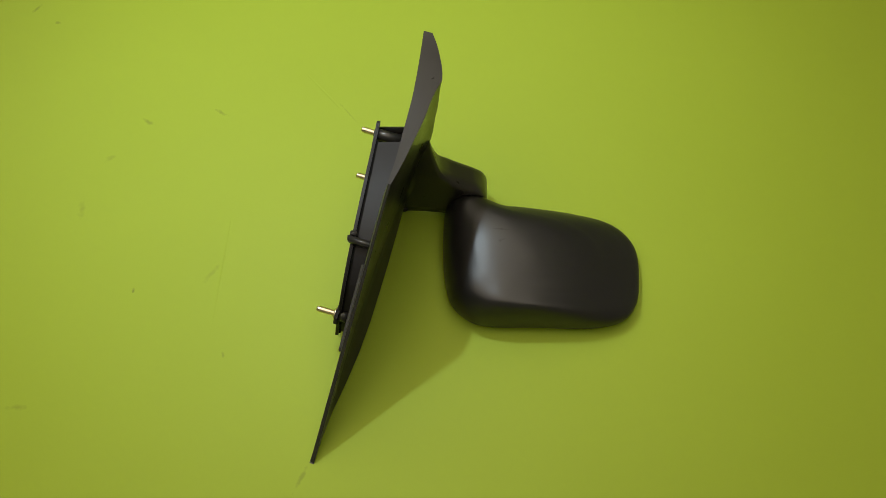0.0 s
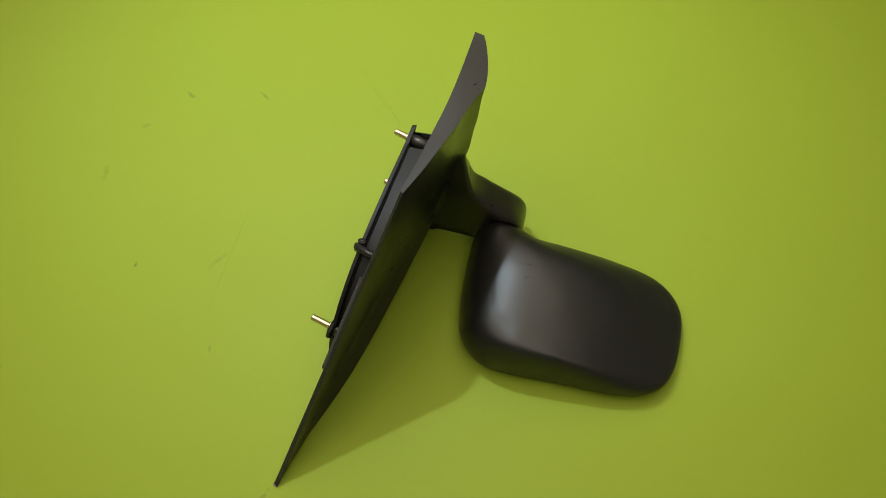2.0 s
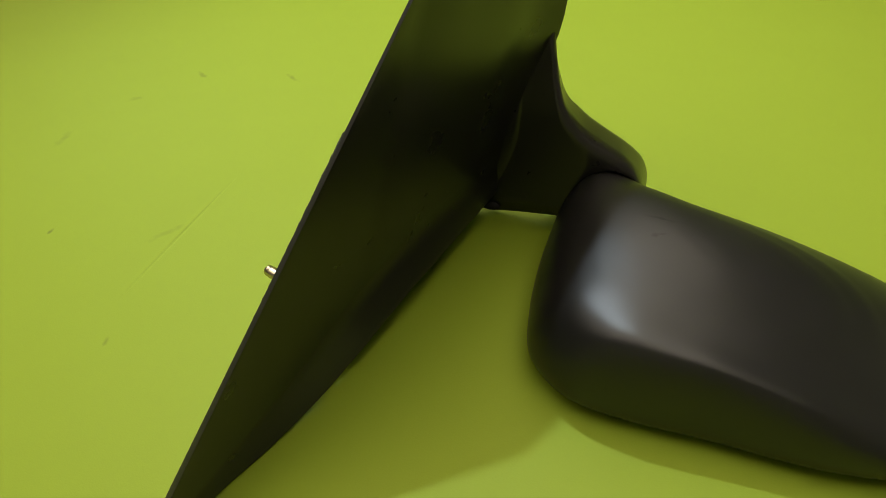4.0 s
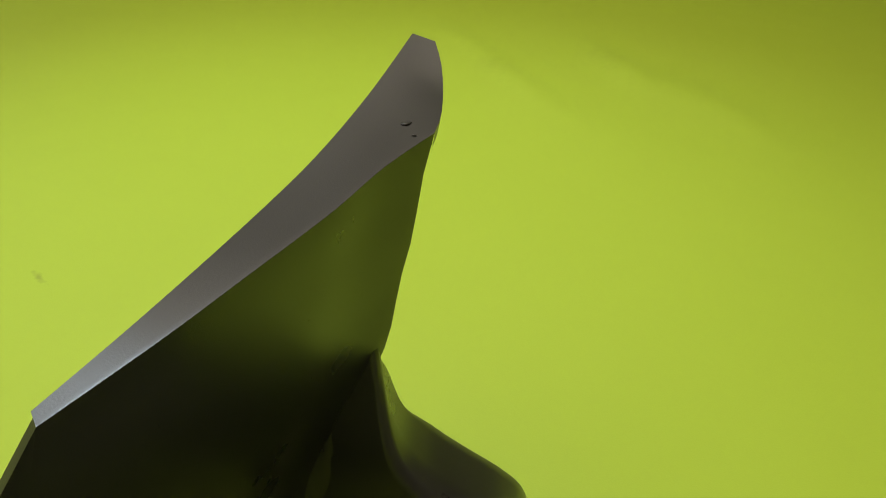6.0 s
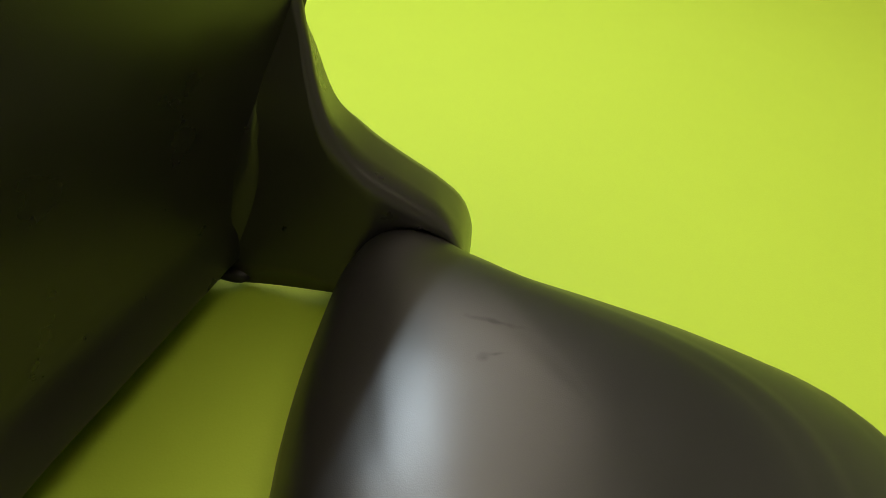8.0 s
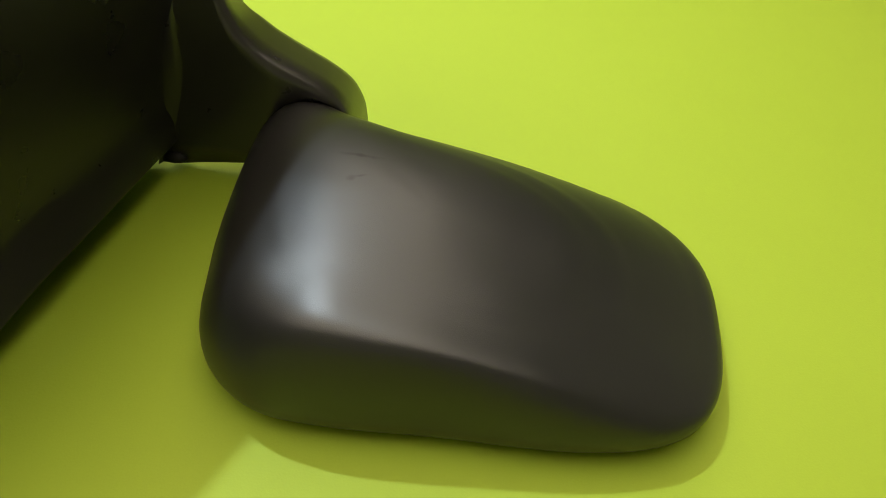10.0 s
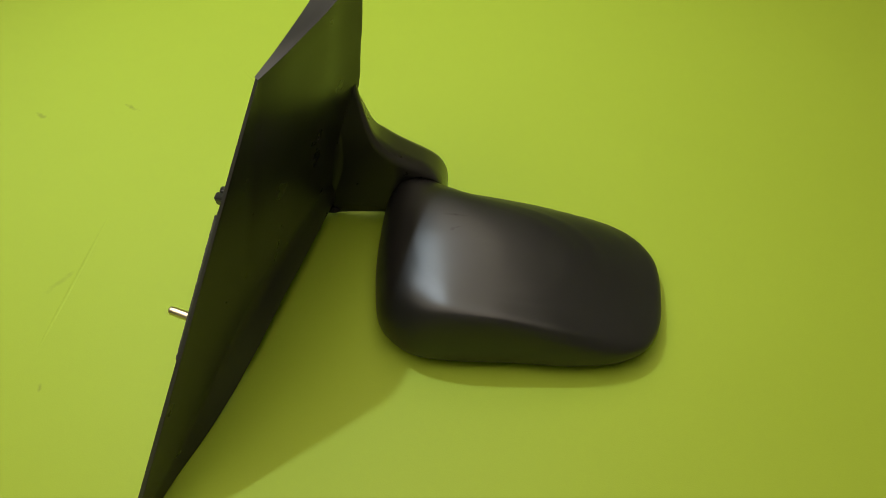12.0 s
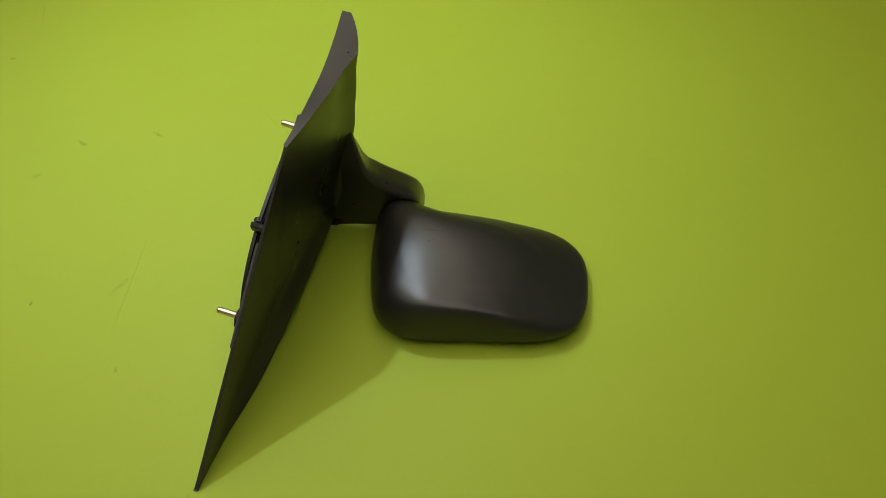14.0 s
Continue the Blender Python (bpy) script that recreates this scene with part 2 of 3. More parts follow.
# unseen panel added around the warm overhead fill
def build_panel():
    root = tagged(new("added_light_panel"), "unseen white diffuser panel added for broad warm light from above", "lamp")
    root.matrix_world = pose(*PANEL, 0, 0, PANEL_TURN)
    bm = bmesh.new()
    a, b = 0.92, 1.10
    for lo, hi in (((-a, -b, -0.03), (a, -b + 0.015, 0.01)), ((-a, b - 0.015, -0.03), (a, b, 0.01)), ((-a, -b + 0.015, -0.03), (-a + 0.015, b - 0.015, 0.01)), ((a - 0.015, -b + 0.015, -0.03), (a, b - 0.015, 0.01))):
        block(bm, lo, hi)
    part("panel_frame", bm, WHITE, root)
    bm = bmesh.new()
    block(bm, (-a + 0.016, -b + 0.016, -0.02), (a - 0.016, b - 0.016, 0.0))
    part("diffuser", bm, LAMP, root, "glowing white diffuser")
    for x in (-0.82, 0.82):
        for y in (-1.02, 1.02):
            bm = bmesh.new()
            rod(bm, (x, y, 0.0), (x, y, TOP - PANEL[2]), [(0, 0.0012), (1, 0.0012)], 8)
            part("cable", bm, WHITE, root)


build_panel()


# ---------------------------------------------------------------- the side mirror
def plate_x(y, z):
    """The flat part of the outer face of the sail-shaped plate, which leans over a little."""
    return -0.118 + (y + 0.230) * 0.247 + z * 0.204


def ease(k):
    k = min(1.0, max(0.0, k))
    return k * k * (3 - 2 * k)


def face_x(y, z):
    """The outer face with its outward sweep at the horn, its flare to the arm and the soft fold above the lower edge."""
    flare = 0.0072 * ease((y - 0.012 - 0.10 * z) / 0.040) ** 1.4 * ease(z / 0.09) * (1 - 0.75 * ease((z - 0.115) / 0.045))
    sweep = (0.0110 + 0.0030 * ease((z - 0.08) / 0.08)) * max(0.0, (y + 0.047) / 0.124) ** 1.6 * (1 - math.exp(-max(0.0, z - 0.004) / 0.045))
    sweep += 0.0034 * max(0.0, (y + 0.047) / 0.1) ** 2 * ease((z - 0.095) / 0.045) * (1 - ease((z - 0.160) / 0.040))
    along = max(0.0, 1 - ((y + 0.085) / 0.150) ** 2)
    return plate_x(y, z) + sweep + flare - 0.0022 * along


def along_chain(points, n):
    """n + 1 points at even steps along a smooth chain."""
    fine = curve_through(points, 16)
    length = [0.0]
    for p, q in zip(fine, fine[1:]):
        length.append(length[-1] + (q - p).length)
    out, i = [], 0
    for k in range(n + 1):
        want = length[-1] * k / n
        while i < len(fine) - 2 and length[i + 1] < want:
            i += 1
        t = (want - length[i]) / max(1e-9, length[i + 1] - length[i])
        out.append(fine[i].lerp(fine[i + 1], min(1.0, max(0.0, t))))
    return out


LOWER = [(-0.2301, -0.1180), (-0.21, -0.1132), (-0.18, -0.1040), (-0.15, -0.0922), (-0.12, -0.0806), (-0.09, -0.0705), (-0.06, -0.0622), (-0.03, -0.0552), (0.0, -0.0490), (0.06, -0.0365)]


def low_x(y):
    """The lower edge of the plate, which stands proud of its flat part."""
    for (ya, xa), (yb, xb) in zip(LOWER, LOWER[1:]):
        if y <= yb:
            return xa + (xb - xa) * (y - ya) / (yb - ya)
    return xb


def low_z(y):
    """It lifts off the sheet from the tip to the arm."""
    return 0.0010 + 0.0172 * ease((y + 0.165) / 0.125)


def build_sail_plate(root):
    bm = bmesh.new()
    n1, n2, m = 22, 26, 24
    tip, elbow, corner = Vector((-0.118, -0.230, 0.001)), Vector((-0.0322, -0.0468, 0.1985)), Vector((0.0088, 0.0615, 0.2008))
    top_line = [tip.lerp(elbow, k / n1) for k in range(n1)] + along_chain([elbow, (-0.0227, -0.0255, 0.1993), (-0.0156, -0.0068, 0.1997), (-0.0062, 0.0188, 0.2001), (0.0002, 0.0402, 0.2006), corner], n2)
    total = n1 + n2
    front = []
    for k in range(total + 1):
        s = (k / total) ** 0.9
        ylow = -0.230 + 0.282 * s
        zlow = low_z(ylow)
        hi = top_line[k]
        col = []
        for j in range(m + 1):
            v = (j / m) ** 1.6
            y = ylow + (hi.y - ylow) * v - 0.016 * s ** 6 * v * v * (1 - v)
            z = zlow + (hi.z - zlow) * v
            flat = face_x(y, z)
            x = flat + (hi.x - face_x(hi.y, hi.z)) * v + (low_x(ylow) - face_x(ylow, zlow)) * max(0.0, 1 - (z - zlow) / (0.009 + 0.07 * (hi.z - zlow)))
            col.append(bm.verts.new((x, y, z)))
        front.append(col)
    grid_faces(bm, front, False)
    # the upward facing facet, which widens to the horn
    horn = [corner, (0.0087, 0.072, 0.2016), (0.0064, 0.0870, 0.2034), (0.0034, 0.0990, 0.2066), (-0.0002, 0.1080, 0.2096)]
    a = [front[n1 + k][m].co.copy() for k in range(n2 + 1)] + along_chain(horn, 8)[1:]
    back_edge = [(-0.0346, -0.0445, 0.1990), (-0.0289, -0.0222, 0.1999), (-0.0227, 0.0115, 0.2000), (-0.0172, 0.0397, 0.2017), (-0.0124, 0.0727, 0.2052), (-0.0079, 0.1095, 0.2110)]
    b = along_chain(back_edge, len(a) - 1)
    facet = []
    for p, q in zip(a, b):
        facet.append([bm.verts.new(p.lerp(q, j / 6).copy()) for j in range(7)])
    grid_faces(bm, facet, False)
    # the hollow back
    back_top = [Vector((-0.122, -0.228, 0.001)).lerp(Vector(back_edge[0]), k / n1) for k in range(n1)] + along_chain(back_edge, n2)
    rear = []
    for k in range(total + 1):
        lo, hi = front[k][0].co, back_top[k] + Vector((0.0004, 0, -0.0006))
        col = []
        for j in range(m + 1):
            v = (j / m) ** 1.6
            p = (lo + Vector((-0.004 - 0.002 * k / total, 0.001, -0.15 * lo.z))).lerp(hi, v)
            if j < m:
                p.x = min(p.x, front[k][j].co.x - 0.0035)
            col.append(bm.verts.new(p))
        rear.append(col)
    grid_faces(bm, rear, False)
    for k in range(total):
        bm.faces.new((front[k][0], front[k + 1][0], rear[k + 1][0], rear[k][0]))
        if k < n1:
            bm.faces.new((front[k][m], front[k + 1][m], rear[k + 1][m], rear[k][m]))
    for j in range(m):
        bm.faces.new((front[0][j], front[0][j + 1], rear[0][j + 1], rear[0][j]))
        if j < m - 1:
            bm.faces.new((front[total][j], front[total][j + 1], rear[total][j + 1], rear[total][j]))
    inner = bm.verts.new(front[total][m].co + Vector((-0.0035, 0.0005, -0.0014)))
    bm.faces.new((front[total][m - 1], front[total][m], inner, rear[total][m - 1]))
    under = [bm.verts.new(facet[k][0].co + Vector((-0.0006, -0.0004, -0.0045))) for k in range(n2, len(a))]
    for k, (p, q) in enumerate(zip(under, under[1:])):
        bm.faces.new((facet[n2 + k][0], facet[n2 + k + 1][0], q, p))
    bm.normal_update()
    outward = [({v for col in front for v in col}, Vector((1, 0, 0))), ({v for col in rear for v in col}, Vector((-1, 0, 0))), ({v for col in facet for v in col}, Vector((0, 0, 1)))]
    for f in bm.faces:
        way = next((d for vs, d in outward if all(v in vs for v in f.verts)), None)
        if way is None:
            c = f.calc_center_median()
            way = Vector((0, 1, 0)) if c.y > 0.045 else Vector((0, -0.4, 1)) if c.z > 0.03 or c.y < -0.2 else Vector((0, 0, -1))
        if f.normal.dot(way) < 0:
            f.normal_flip()
    bmesh.ops.remove_doubles(bm, verts=bm.verts, dist=0.00015)
    bmesh.ops.dissolve_degenerate(bm, edges=bm.edges, dist=0.00005)
    bm.normal_update()
    sharp = [e for e in bm.edges if len(e.link_faces) == 2 and radians(38) < e.calc_face_angle(0) < radians(125) and not (e.verts[0].co.z > 0.1985 and e.verts[0].co.x < face_x(*e.verts[0].co.yz) - 0.003)]
    sharp = [e for e in sharp if not (e.verts[0].co.z > 0.19 and max(v.co.y for v in e.verts) > 0.058)]
    bmesh.ops.bevel(bm, geom=sharp, offset=0.0010, segments=3, profile=0.6, affect="EDGES", clamp_overlap=True)
    for e in bm.edges:
        on_face = all(f.normal.x > 0.45 for f in e.link_faces)
        e.smooth = len(e.link_faces) < 2 or e.calc_face_angle(0) < radians(32 if on_face else 16)
    ob = part("sail_plate", bm, PLASTIC, root, "matt black triangular sail plate", True, False)
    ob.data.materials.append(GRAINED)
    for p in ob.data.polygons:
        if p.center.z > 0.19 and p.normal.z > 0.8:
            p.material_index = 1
    bm = bmesh.new()
    for x, y, r in ((0.0006, 0.0620, 0.0010), (0.0012, 0.0630, 0.0007), (0.0040, 0.0575, 0.0005)):
        bmesh.ops.create_uvsphere(bm, u_segments=8, v_segments=5, radius=r, matrix=pose(x, y, 0.2021 - x * 0.13 + (y - 0.06) * 0.06, 0, 0, 30) @ Matrix.Diagonal((1.5, 0.8, 0.5, 1)))
    part("mould_mark", bm, GRAINED, ob, "small raised mould mark", True)
    return ob


def back_x(y, z):
    return plate_x(y, z) - 0.022 - (y + 0.095) * 0.115


def build_mount(root):
    """The hollow mounting frame behind the plate, with its lip, studs and clip."""
    top = curve_through([(-0.103, 0.046, 0), (-0.097, 0.064, 0), (-0.080, 0.090, 0), (-0.048, 0.110, 0), (0.010, 0.121, 0), (0.052, 0.124, 0)], 6)
    loop = [(p.x, p.y) for p in top] + [(0.056, 0.10), (0.056, 0.012), (0.0, 0.006), (-0.09, 0.008), (-0.105, 0.022)]
    cy, cz = -0.015, 0.07

    def inset(d):
        out = []
        for y, z in loop:
            r = math.hypot(y - cy, z - cz)
            out.append((y + (cy - y) * d / r, z + (cz - z) * d / r))
        return out

    bm = bmesh.new()
    o, i = loop, inset(0.003)
    rings = []
    def joint(y, z):
        """Where the frame meets the plate, out towards its proud lower edge."""
        return max(plate_x(y, z) - 0.0045, low_x(y) - 0.0042) if z < 0.015 else plate_x(y, z) - 0.0045

    for pts, f in ((o, joint), (o, lambda y, z: back_x(y, z) + 0.003), (i, lambda y, z: back_x(y, z) + 0.003), (i, joint)):
        rings.append([bm.verts.new((f(y, z), y, max(z, low_z(y) - 0.001) if f is joint else z)) for y, z in pts])
    grid_faces(bm, rings + rings[:1])
    frame_ob = part("mount_frame", bm, FRAME, root, "dark grey hollow mounting frame")
    bm = bmesh.new()
    lip_o, lip_i = inset(-0.0035), inset(0.006)
    rings = []
    for pts, d in ((lip_o, 0.003), (lip_o, 0.0), (lip_i, 0.0), (lip_i, 0.003)):
        rings.append([bm.verts.new((back_x(y, z) + d, y, z)) for y, z in pts])
    grid_faces(bm, rings + rings[:1])
    part("lip", bm, FRAME, frame_ob)
    # dark ring added as the shade between the lip and the frame wall
    bm = bmesh.new()
    shade_o, shade_i = inset(-0.0017), inset(0.0002)
    rings = []
    for pts, d in ((shade_o, 0.0032), (shade_o, 0.0050), (shade_i, 0.0050), (shade_i, 0.0032)):
        rings.append([bm.verts.new((back_x(y, z) + d, y, z)) for y, z in pts])
    grid_faces(bm, rings + rings[:1])
    part("lip_gap_shade", bm, GAP_SHADE, frame_ob, "thin black ring drawing the shaded gap at the lip")
    bm = bmesh.new()
    vs = []
    for y, z in ((0.050, 0.085), (0.050, 0.1225), (0.072, 0.1285), (0.0765, 0.126), (0.074, 0.10)):
        vs.append((bm.verts.new((back_x(y, z) - 0.0005, y, z)), bm.verts.new((back_x(y, z) + 0.003, y, z))))
    bm.faces.new([a for a, b in vs])
    bm.faces.new([b for a, b in vs])
    for (a, b), (c, d) in zip(vs, vs[1:] + vs[:1]):
        bm.faces.new((a, b, d, c))
    part("ear", bm, FRAME, frame_ob)
    bm = bmesh.new()
    for (ya, za), (yb, zb2) in (((0.0715, 0.122), (0.0735, 0.085)), ((0.060, 0.116), (0.0725, 0.112))):
        p = [bm.verts.new((f, y, z)) for f, y, z in ((back_x(ya, za) + 0.003, ya, za), (plate_x(ya, za) - 0.006, ya, za - 0.001), (plate_x(yb, zb2) - 0.006, yb, zb2), (back_x(yb, zb2) + 0.003, yb, zb2))]
        q = [bm.verts.new(v.co + Vector((0, 0.0022, -0.0015))) for v in p]
        bm.faces.new(p)
        bm.faces.new(q)
        for i in range(4):
            bm.faces.new((p[i], p[(i + 1) % 4], q[(i + 1) % 4], q[i]))
    part("end_wall", bm, PLASTIC, frame_ob, "black end wall")
    # rib across the frame and the hooked clip
    y = -0.05
    xa, xb = back_x(y, 0.122) - 0.0045, plate_x(y, 0.122) - 0.0055
    bm = bmesh.new()
    block(bm, (xa, y - 0.0032, 0.1125), (xb, y + 0.0032, 0.1185))
    for v in bm.verts:
        v.co.y -= 0.36 * (v.co.x - xa)
    bmesh.ops.bevel(bm, geom=bm.edges[:], offset=0.0009, segments=2, affect="EDGES")
    clip = part("clip", bm, PLASTIC, root, "small black plastic hooked clip", True)
    bm = bmesh.new()
    block(bm, (xa + 0.0022, y + 0.0022, 0.1130), (xa + 0.0085, y + 0.0068, 0.1195))
    bmesh.ops.bevel(bm, geom=bm.edges[:], offset=0.0009, segments=2, affect="EDGES")
    part("hook", bm, PLASTIC, clip, "", True)
    bm = bmesh.new()
    rod(bm, (xa + 0.006, y - 0.0045, 0.1150), (xa + 0.0145, y - 0.0062, 0.1150), [(0, 0.0009), (1, 0.0009)], 8)
    rod(bm, (xa + 0.0142, y - 0.0060, 0.1150), (xb, y - 0.0130, 0.1140), [(0, 0.0009), (1, 0.0009)], 8)
    part("spring", bm, FRAME, clip, "", True)
    for tip, long, deep in (((-0.074, 0.069, 0.123), 0.0140, 0.026), ((-0.087, 0.054, 0.065), 0.0128, 0.020), ((-0.116, -0.095, 0.059), 0.0205, 0.010)):
        n = Vector((-1, 0.247, 0.204)).normalized()
        base = Vector(tip) - n * long
        y = tip[1]
        bm = bmesh.new()
        rod(bm, base - n * deep, base - n * 0.001, [(0, 0.006), (0.6, 0.0055), (1, 0.0055)], 18)
        part("boss", bm, PLASTIC, root, "", True)
        bm = bmesh.new()
        rows = [(0, 0.0030)]
        for k in range(14):
            rows += [((k + 0.3) / 16, 0.0031), ((k + 0.8) / 16, 0.0027)]
        rows += [(0.93, 0.0029), (0.97, 0.0026), (1.0, 0.0018)]
        rod(bm, base, base + n * long, rows, 14)
        stud = part("stud", bm, ZINC, root, "yellow zinc plated threaded stud", True)
        bm = bmesh.new()
        wide = 0.0045 if y > 0 else 0.0105
        rod(bm, base - n * 0.002, base + n * 0.0012, [(0, wide), (0.7, wide), (1, wide - 0.0008)], 8)
        part("flange", bm, FRAME, stud, "dark grey flange")
        if y < 0:
            bm = bmesh.new()
            rod(bm, base + n * 0.0012, base + n * 0.0035, [(0, 0.0056), (0.7, 0.0052), (1, 0.0034)], 20)
            part("collar", bm, ZINC, stud, "", True)
    # foam sealing strip along the upper back edge of the plate
    bm = bmesh.new()
    rings = []
    for k in range(41):
        s = k / 40
        y = -0.145 + 0.055 * s
        z = 0.001 + (y + 0.230) * 1.087
        wob = 0.0007 * noise.noise((k * 0.7, 0, 0))
        x = plate_x(y, z) - 0.0055
        z -= 0.013
        rings.append([bm.verts.new((x + dx, y, z + dz + wob)) for dx, dz in ((0, 0.002), (-0.0035, 0.0015), (-0.004, -0.004), (0, -0.004))])
    grid_faces(bm, rings)
    bm.faces.new(rings[0])
    bm.faces.new(rings[-1])
    part("foam_strip", bm, FOAM, root, "rough grey foam sealing strip")


def build_arm(root):
    """The short curved arm from the plate to the pivot of the head: sections along x."""
    fore = curve_through([(-0.045, 0.158, 0), (-0.030, 0.154, 0), (-0.016, 0.146, 0), (-0.0078, 0.132, 0), (-0.0050, 0.117, 0), (-0.0008, 0.101, 0), (0.0042, 0.0890, 0), (0.0120, 0.0800, 0), (0.0200, 0.0742, 0), (0.0315, 0.0675, 0), (0.0425, 0.0600, 0), (0.0490, 0.0500, 0), (0.0510, 0.0400, 0), (0.0512, 0.030, 0)], 5)
    rear = curve_through([(-0.045, 0.156, 0), (-0.032, 0.152, 0), (-0.018, 0.143, 0), (-0.0095, 0.128, 0), (-0.0078, 0.113, 0), (-0.0056, 0.101, 0), (-0.0011, 0.0885, 0), (0.0060, 0.0802, 0), (0.0122, 0.0745, 0), (0.0240, 0.0670, 0), (0.0365, 0.0594, 0), (0.0460, 0.0510, 0), (0.0505, 0.0400, 0), (0.0512, 0.030, 0)], 5)
    front_y = lambda x, z: 0.0463 - 0.0055 * ease((x + 0.040) / 0.065) - 0.0125 * min(0.65, max(0.0, (x + 0.045) / 0.095)) + 0.012 * ease((z - 0.078) / 0.055)
    bm = bmesh.new()
    rings = []
    for p, q in zip(fore, rear):
        drop = min(1.0, max(0.0, (p.x + 0.012) / 0.01))
        thick = ease((p.x + 0.004) / 0.022)
        x, zt, xr, zr = p.x, p.y - 0.0024 * drop, q.x, q.y - 0.0024 * drop
        s = min(1.0, max(0.0, (x + 0.045) / 0.095))
        zb = 0.003 + 0.012 * min(1, max(0, (x + 0.045) / 0.046)) + 0.004 * max(0, (x - 0.02) / 0.03)
        yb = 0.067 - 0.003 * s - 0.015 * ease((zt - 0.10) / 0.045)
        e = min(0.012, max(0.008, zt - zb) * 0.35)
        row = []
        for i in range(13):
            z = zb + (zt - e * 0.5 - zb) * i / 12
            d = math.hypot((x - 0.034) / 0.025, (z - 0.020) / 0.035)
            row.append((x, front_y(x, z) + 0.015 * ease((1 - d) / 0.22), z))
        yr = min(front_y(x, zt), yb - 0.004)
        mid_y = (yr + yb) / 2
        row += [(x, yr + 0.0006, zt - 0.0038), (x, yr + 0.0018, zt - 0.0016), (x, min(yr + 0.0042, mid_y - 0.001), zt - 0.0003), ((x + xr) / 2, mid_y, (zt + zr) / 2 - 0.0014 * drop), (xr, yb, zr - 0.0022 * drop), (xr, yb + 0.0045 * thick, zr - 0.0040 * drop), (xr, yb + 0.0060 * thick, zr - 0.0056), (xr, yb + 0.0066 * thick, zr - 0.0080), (xr, yb + 0.0066 * thick, zb)]
        rings.append([bm.verts.new((max(vx, face_x(y, z) - 0.006), y, z)) for vx, y, z in row])
    grid_faces(bm, rings)
    bm.faces.new(rings[0])
    bm.faces.new(rings[-1])
    # hollow fillet between the face of the arm and the plate
    strips = []
    for k in range(41):
        z = 0.006 + 0.094 * k / 40
        y0 = front_y(-0.03, z)
        c = Vector((face_x(y0, z), y0, z))
        edge = max([p.x for p in fore if p.y >= z] + [c.x])
        wide = min(0.0035 + 0.0035 * ease((z - 0.015) / 0.05), 0.75 * max(0.0, edge - c.x))
        wide *= 1 - 0.97 * ease((z - 0.055) / 0.060)
        tall = min(1.8 * wide, 0.003 + 0.008 * ease((z - 0.01) / 0.07))
        a = Vector((face_x(y0 - tall, z) - 0.0002, y0 - tall, z))
        b = Vector((c.x + wide, front_y(c.x + wide, z) + 0.0002, z))
        strips.append([bm.verts.new(a.lerp(c, t).lerp(c.lerp(b, t), t)) for t in [n / 12 for n in range(13)]])
    grid_faces(bm, strips, False)
    part("arm", bm, PLASTIC, root, "curved matt black arm", True)
    bm = bmesh.new()
    rod(bm, (-0.050, 0.0465, 0.0078), (-0.0365, 0.0455, 0.0078), [(0, 0.0030), (0.5, 0.0034), (0.75, 0.0030), (0.92, 0.0018), (1, 0.0006)], 20)
    part("drain_boss", bm, FRAME, root, "", True)


# how square the dome's shoulder is all round, and how far out it lies: degrees, squareness, share of the radius
SHOULDER = [(0, 0, 0.80), (90, 0, 0.84), (122, 0.12, 0.84), (142, 0.7, 0.86), (165, 0.85, 0.80), (180, 0.9, 0.78), (214, 0.9, 0.82), (240, 0.95, 0.88), (270, 1, 0.90), (300, 0.9, 0.90), (330, 0.35, 0.87), (360, 0, 0.80)]


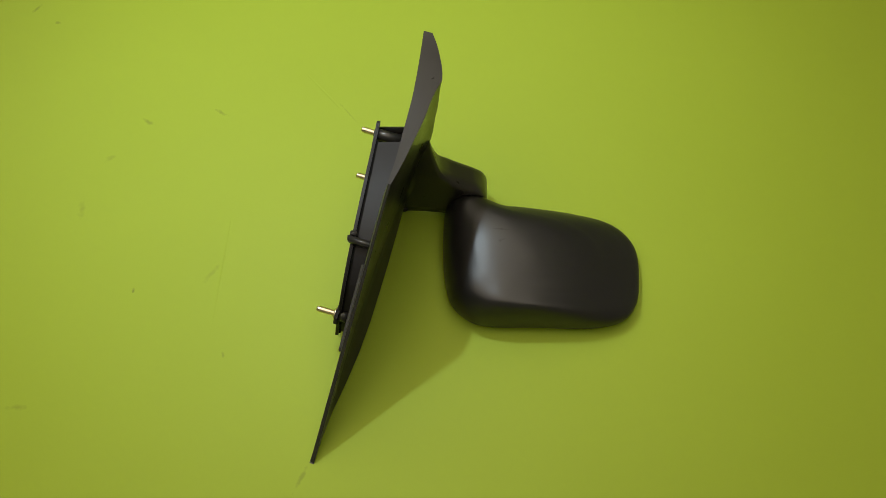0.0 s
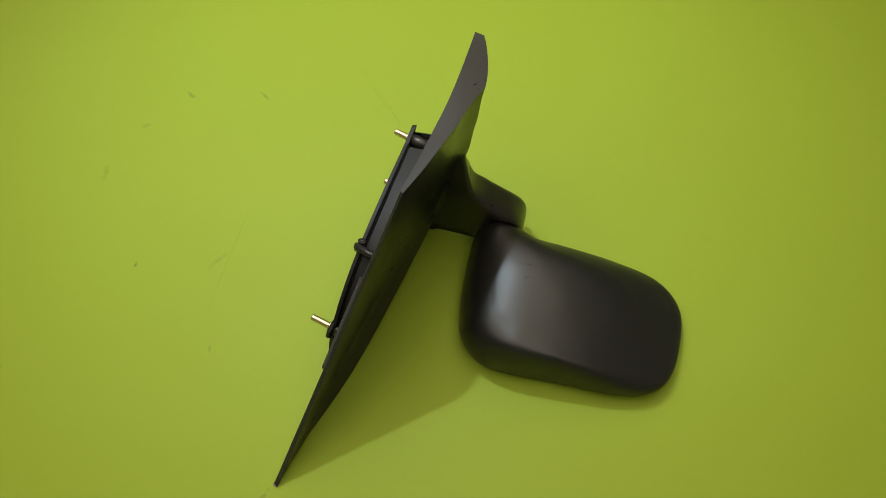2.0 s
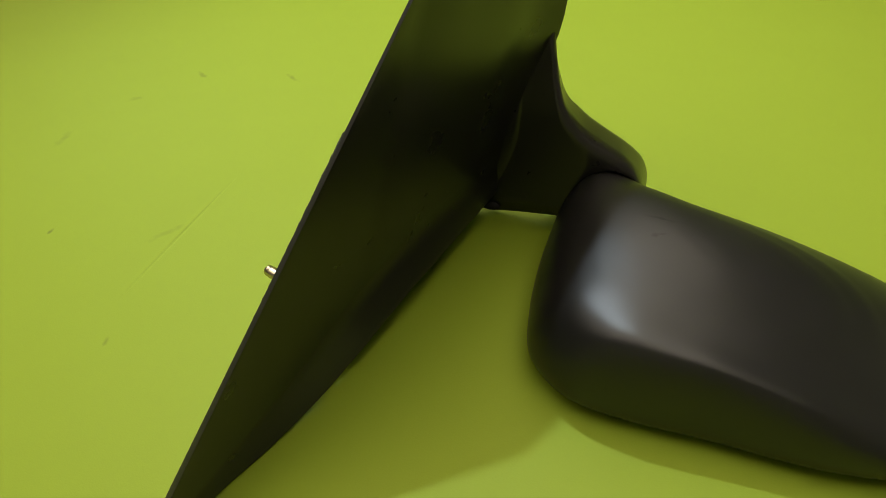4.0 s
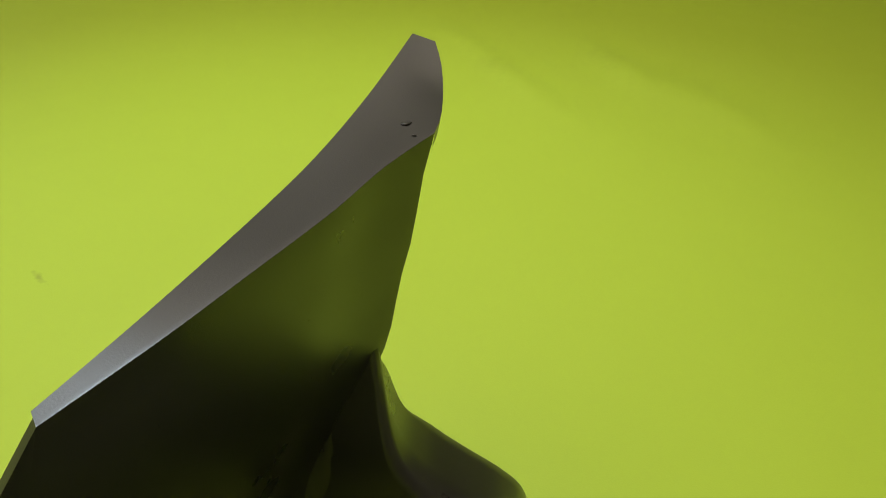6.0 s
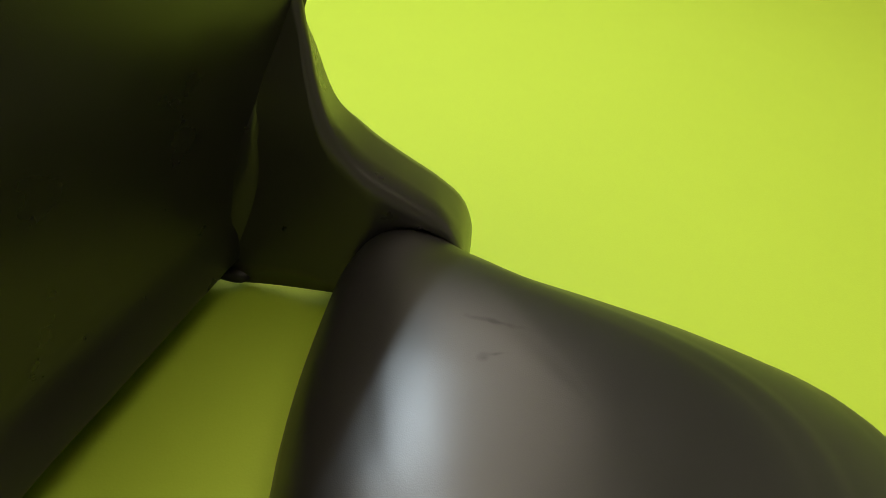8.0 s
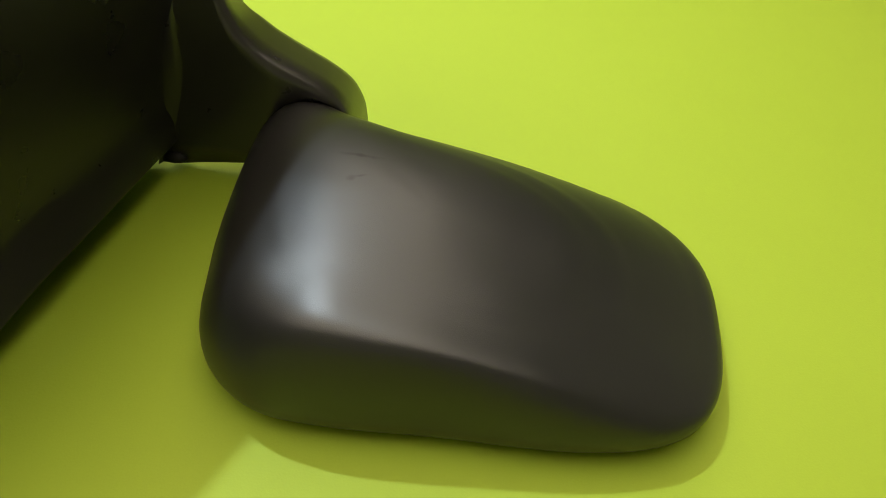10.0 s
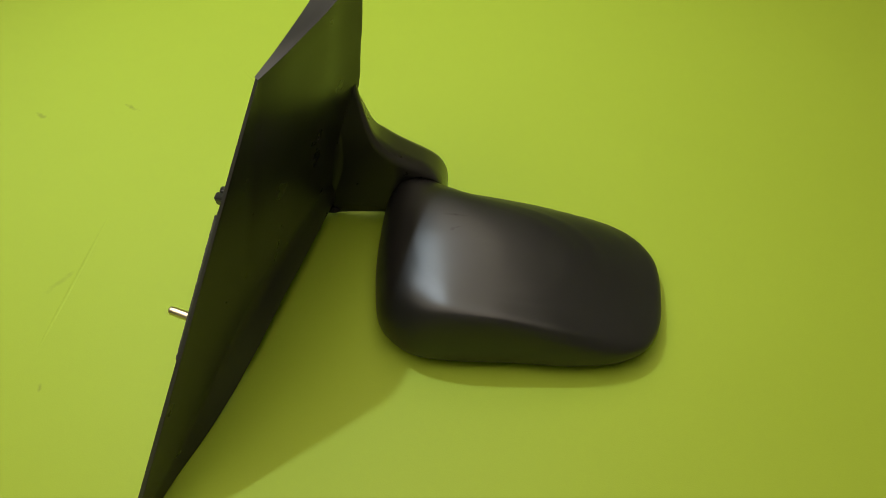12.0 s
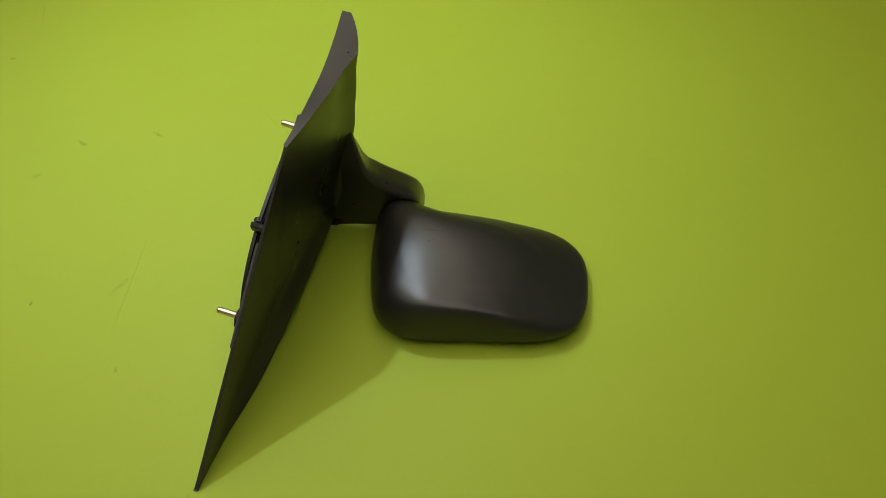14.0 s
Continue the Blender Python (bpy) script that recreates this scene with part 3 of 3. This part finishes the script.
def build_head(root):
    outline = curve_through([(0.0030, -0.0202, 0), (0.0030, 0.0093, 0), (0.0052, 0.0350, 0), (0.0135, 0.0505, 0), (0.0285, 0.0545, 0), (0.0440, 0.0448, 0), (0.0570, 0.0347, 0), (0.0848, 0.0348, 0), (0.1389, 0.0303, 0), (0.1840, 0.0193, 0),
                             (0.2064, -0.0069, 0), (0.2073, -0.0454, 0), (0.1990, -0.0770, 0), (0.1817, -0.0944, 0), (0.1485, -0.1002, 0), (0.0997, -0.0985, 0), (0.0568, -0.0980, 0), (0.0314, -0.0927, 0), (0.0123, -0.0743, 0), (0.0054, -0.0469, 0)], 7, True)
    count = len(outline)
    soft = [sum((outline[(k + i) % count] for i in range(-14, 15)), Vector()) / 29 for k in range(count)]
    mid = Vector((0.095, -0.035, 0))
    bm = bmesh.new()
    rings = []

    def ring(r, z):
        out = []
        for p, p2 in zip(outline, soft):
            q = mid + (p2.lerp(p, max(0.0, (r - 0.55) / 0.45) ** 1.3 if r < 1 else 1.0) - mid) * r
            out.append(bm.verts.new((q.x, q.y, z(q.x, q.y, r) + 0.004 * ease((-0.045 - q.y) / 0.045))))
        return out

    def crown(x, y, r):
        e = max(0.0, x - 0.06) / 0.14
        high = 0.0502 - 0.0228 * e * e - 0.0163 * e
        neck = 0.0075 * math.exp(-((x - 0.027) / 0.017) ** 2 - ((y - 0.044) / 0.017) ** 2) * (1 - r ** 8)
        turn = math.degrees(math.atan2(y - mid.y, x - mid.x)) % 360
        for a, b in zip(SHOULDER, SHOULDER[1:]):
            if a[0] <= turn <= b[0]:
                k = ease((turn - a[0]) / (b[0] - a[0]))
                square, edge = a[1] + (b[1] - a[1]) * k, a[2] + (b[2] - a[2]) * k
        round_off = (1 - r ** 3.2) ** (1 / 2.4)
        wall = max(1e-6, (1 - r) / (1 - edge)) ** 0.55
        boxy = ((1 - 0.10 * r * r) ** -4.5 + wall ** -4.5) ** (-1 / 4.5)
        arch = 2.3 * (y + 0.010) ** 2 * (1 - r ** 4)
        return 0.0115 + neck - arch + max(0.006, high + 0.0030) * (round_off + (boxy - round_off) * square)

    rings.append(ring(0.885, lambda x, y, r: 0.010))
    rings.append(ring(0.895, lambda x, y, r: 0.0005))
    rings.append(ring(0.935, lambda x, y, r: 0.0005))
    rings.append(ring(0.970, lambda x, y, r: 0.0035))
    rings.append(ring(0.988, lambda x, y, r: 0.0060))
    rings.append(ring(0.997, lambda x, y, r: 0.0085))
    for r in (1.0, 0.998, 0.99, 0.975, 0.955, 0.93, 0.91, 0.89, 0.87, 0.85, 0.83, 0.81, 0.79, 0.77, 0.75, 0.73, 0.71, 0.69, 0.67, 0.64, 0.6, 0.55, 0.5, 0.4, 0.3, 0.2, 0.1):
        rings.append(ring(r, crown))
    grid_faces(bm, rings)
    top = bm.verts.new((mid.x, mid.y, crown(mid.x, mid.y, 0)))
    for k in range(len(outline)):
        bm.faces.new((rings[-1][k], rings[-1][(k + 1) % len(outline)], top))
    for _ in range(8):
        bmesh.ops.smooth_vert(bm, verts=[v for ring_verts in rings[8:] for v in ring_verts] + [top], factor=0.5, use_axis_x=False, use_axis_y=False, use_axis_z=True)
    head = part("mirror_head", bm, HEAD, root, "satin black domed mirror housing", True)
    bm = bmesh.new()
    r1, r2 = ([bm.verts.new((mid.x + (p.x - mid.x) * 0.888, mid.y + (p.y - mid.y) * 0.888, z)) for p in outline] for z in (0.006, 0.009))
    grid_faces(bm, [r1, r2])
    bm.faces.new(r1)
    bm.faces.new(r2)
    part("mirror_glass", bm, GLASS, head, "silvered mirror glass, face down")


def build_side_mirror():
    root = tagged(new("side_mirror"), "matt black plastic car side mirror lying on a green sheet", "car mirror")
    build_sail_plate(root)
    build_mount(root)
    build_arm(root)
    build_head(root)


build_side_mirror()
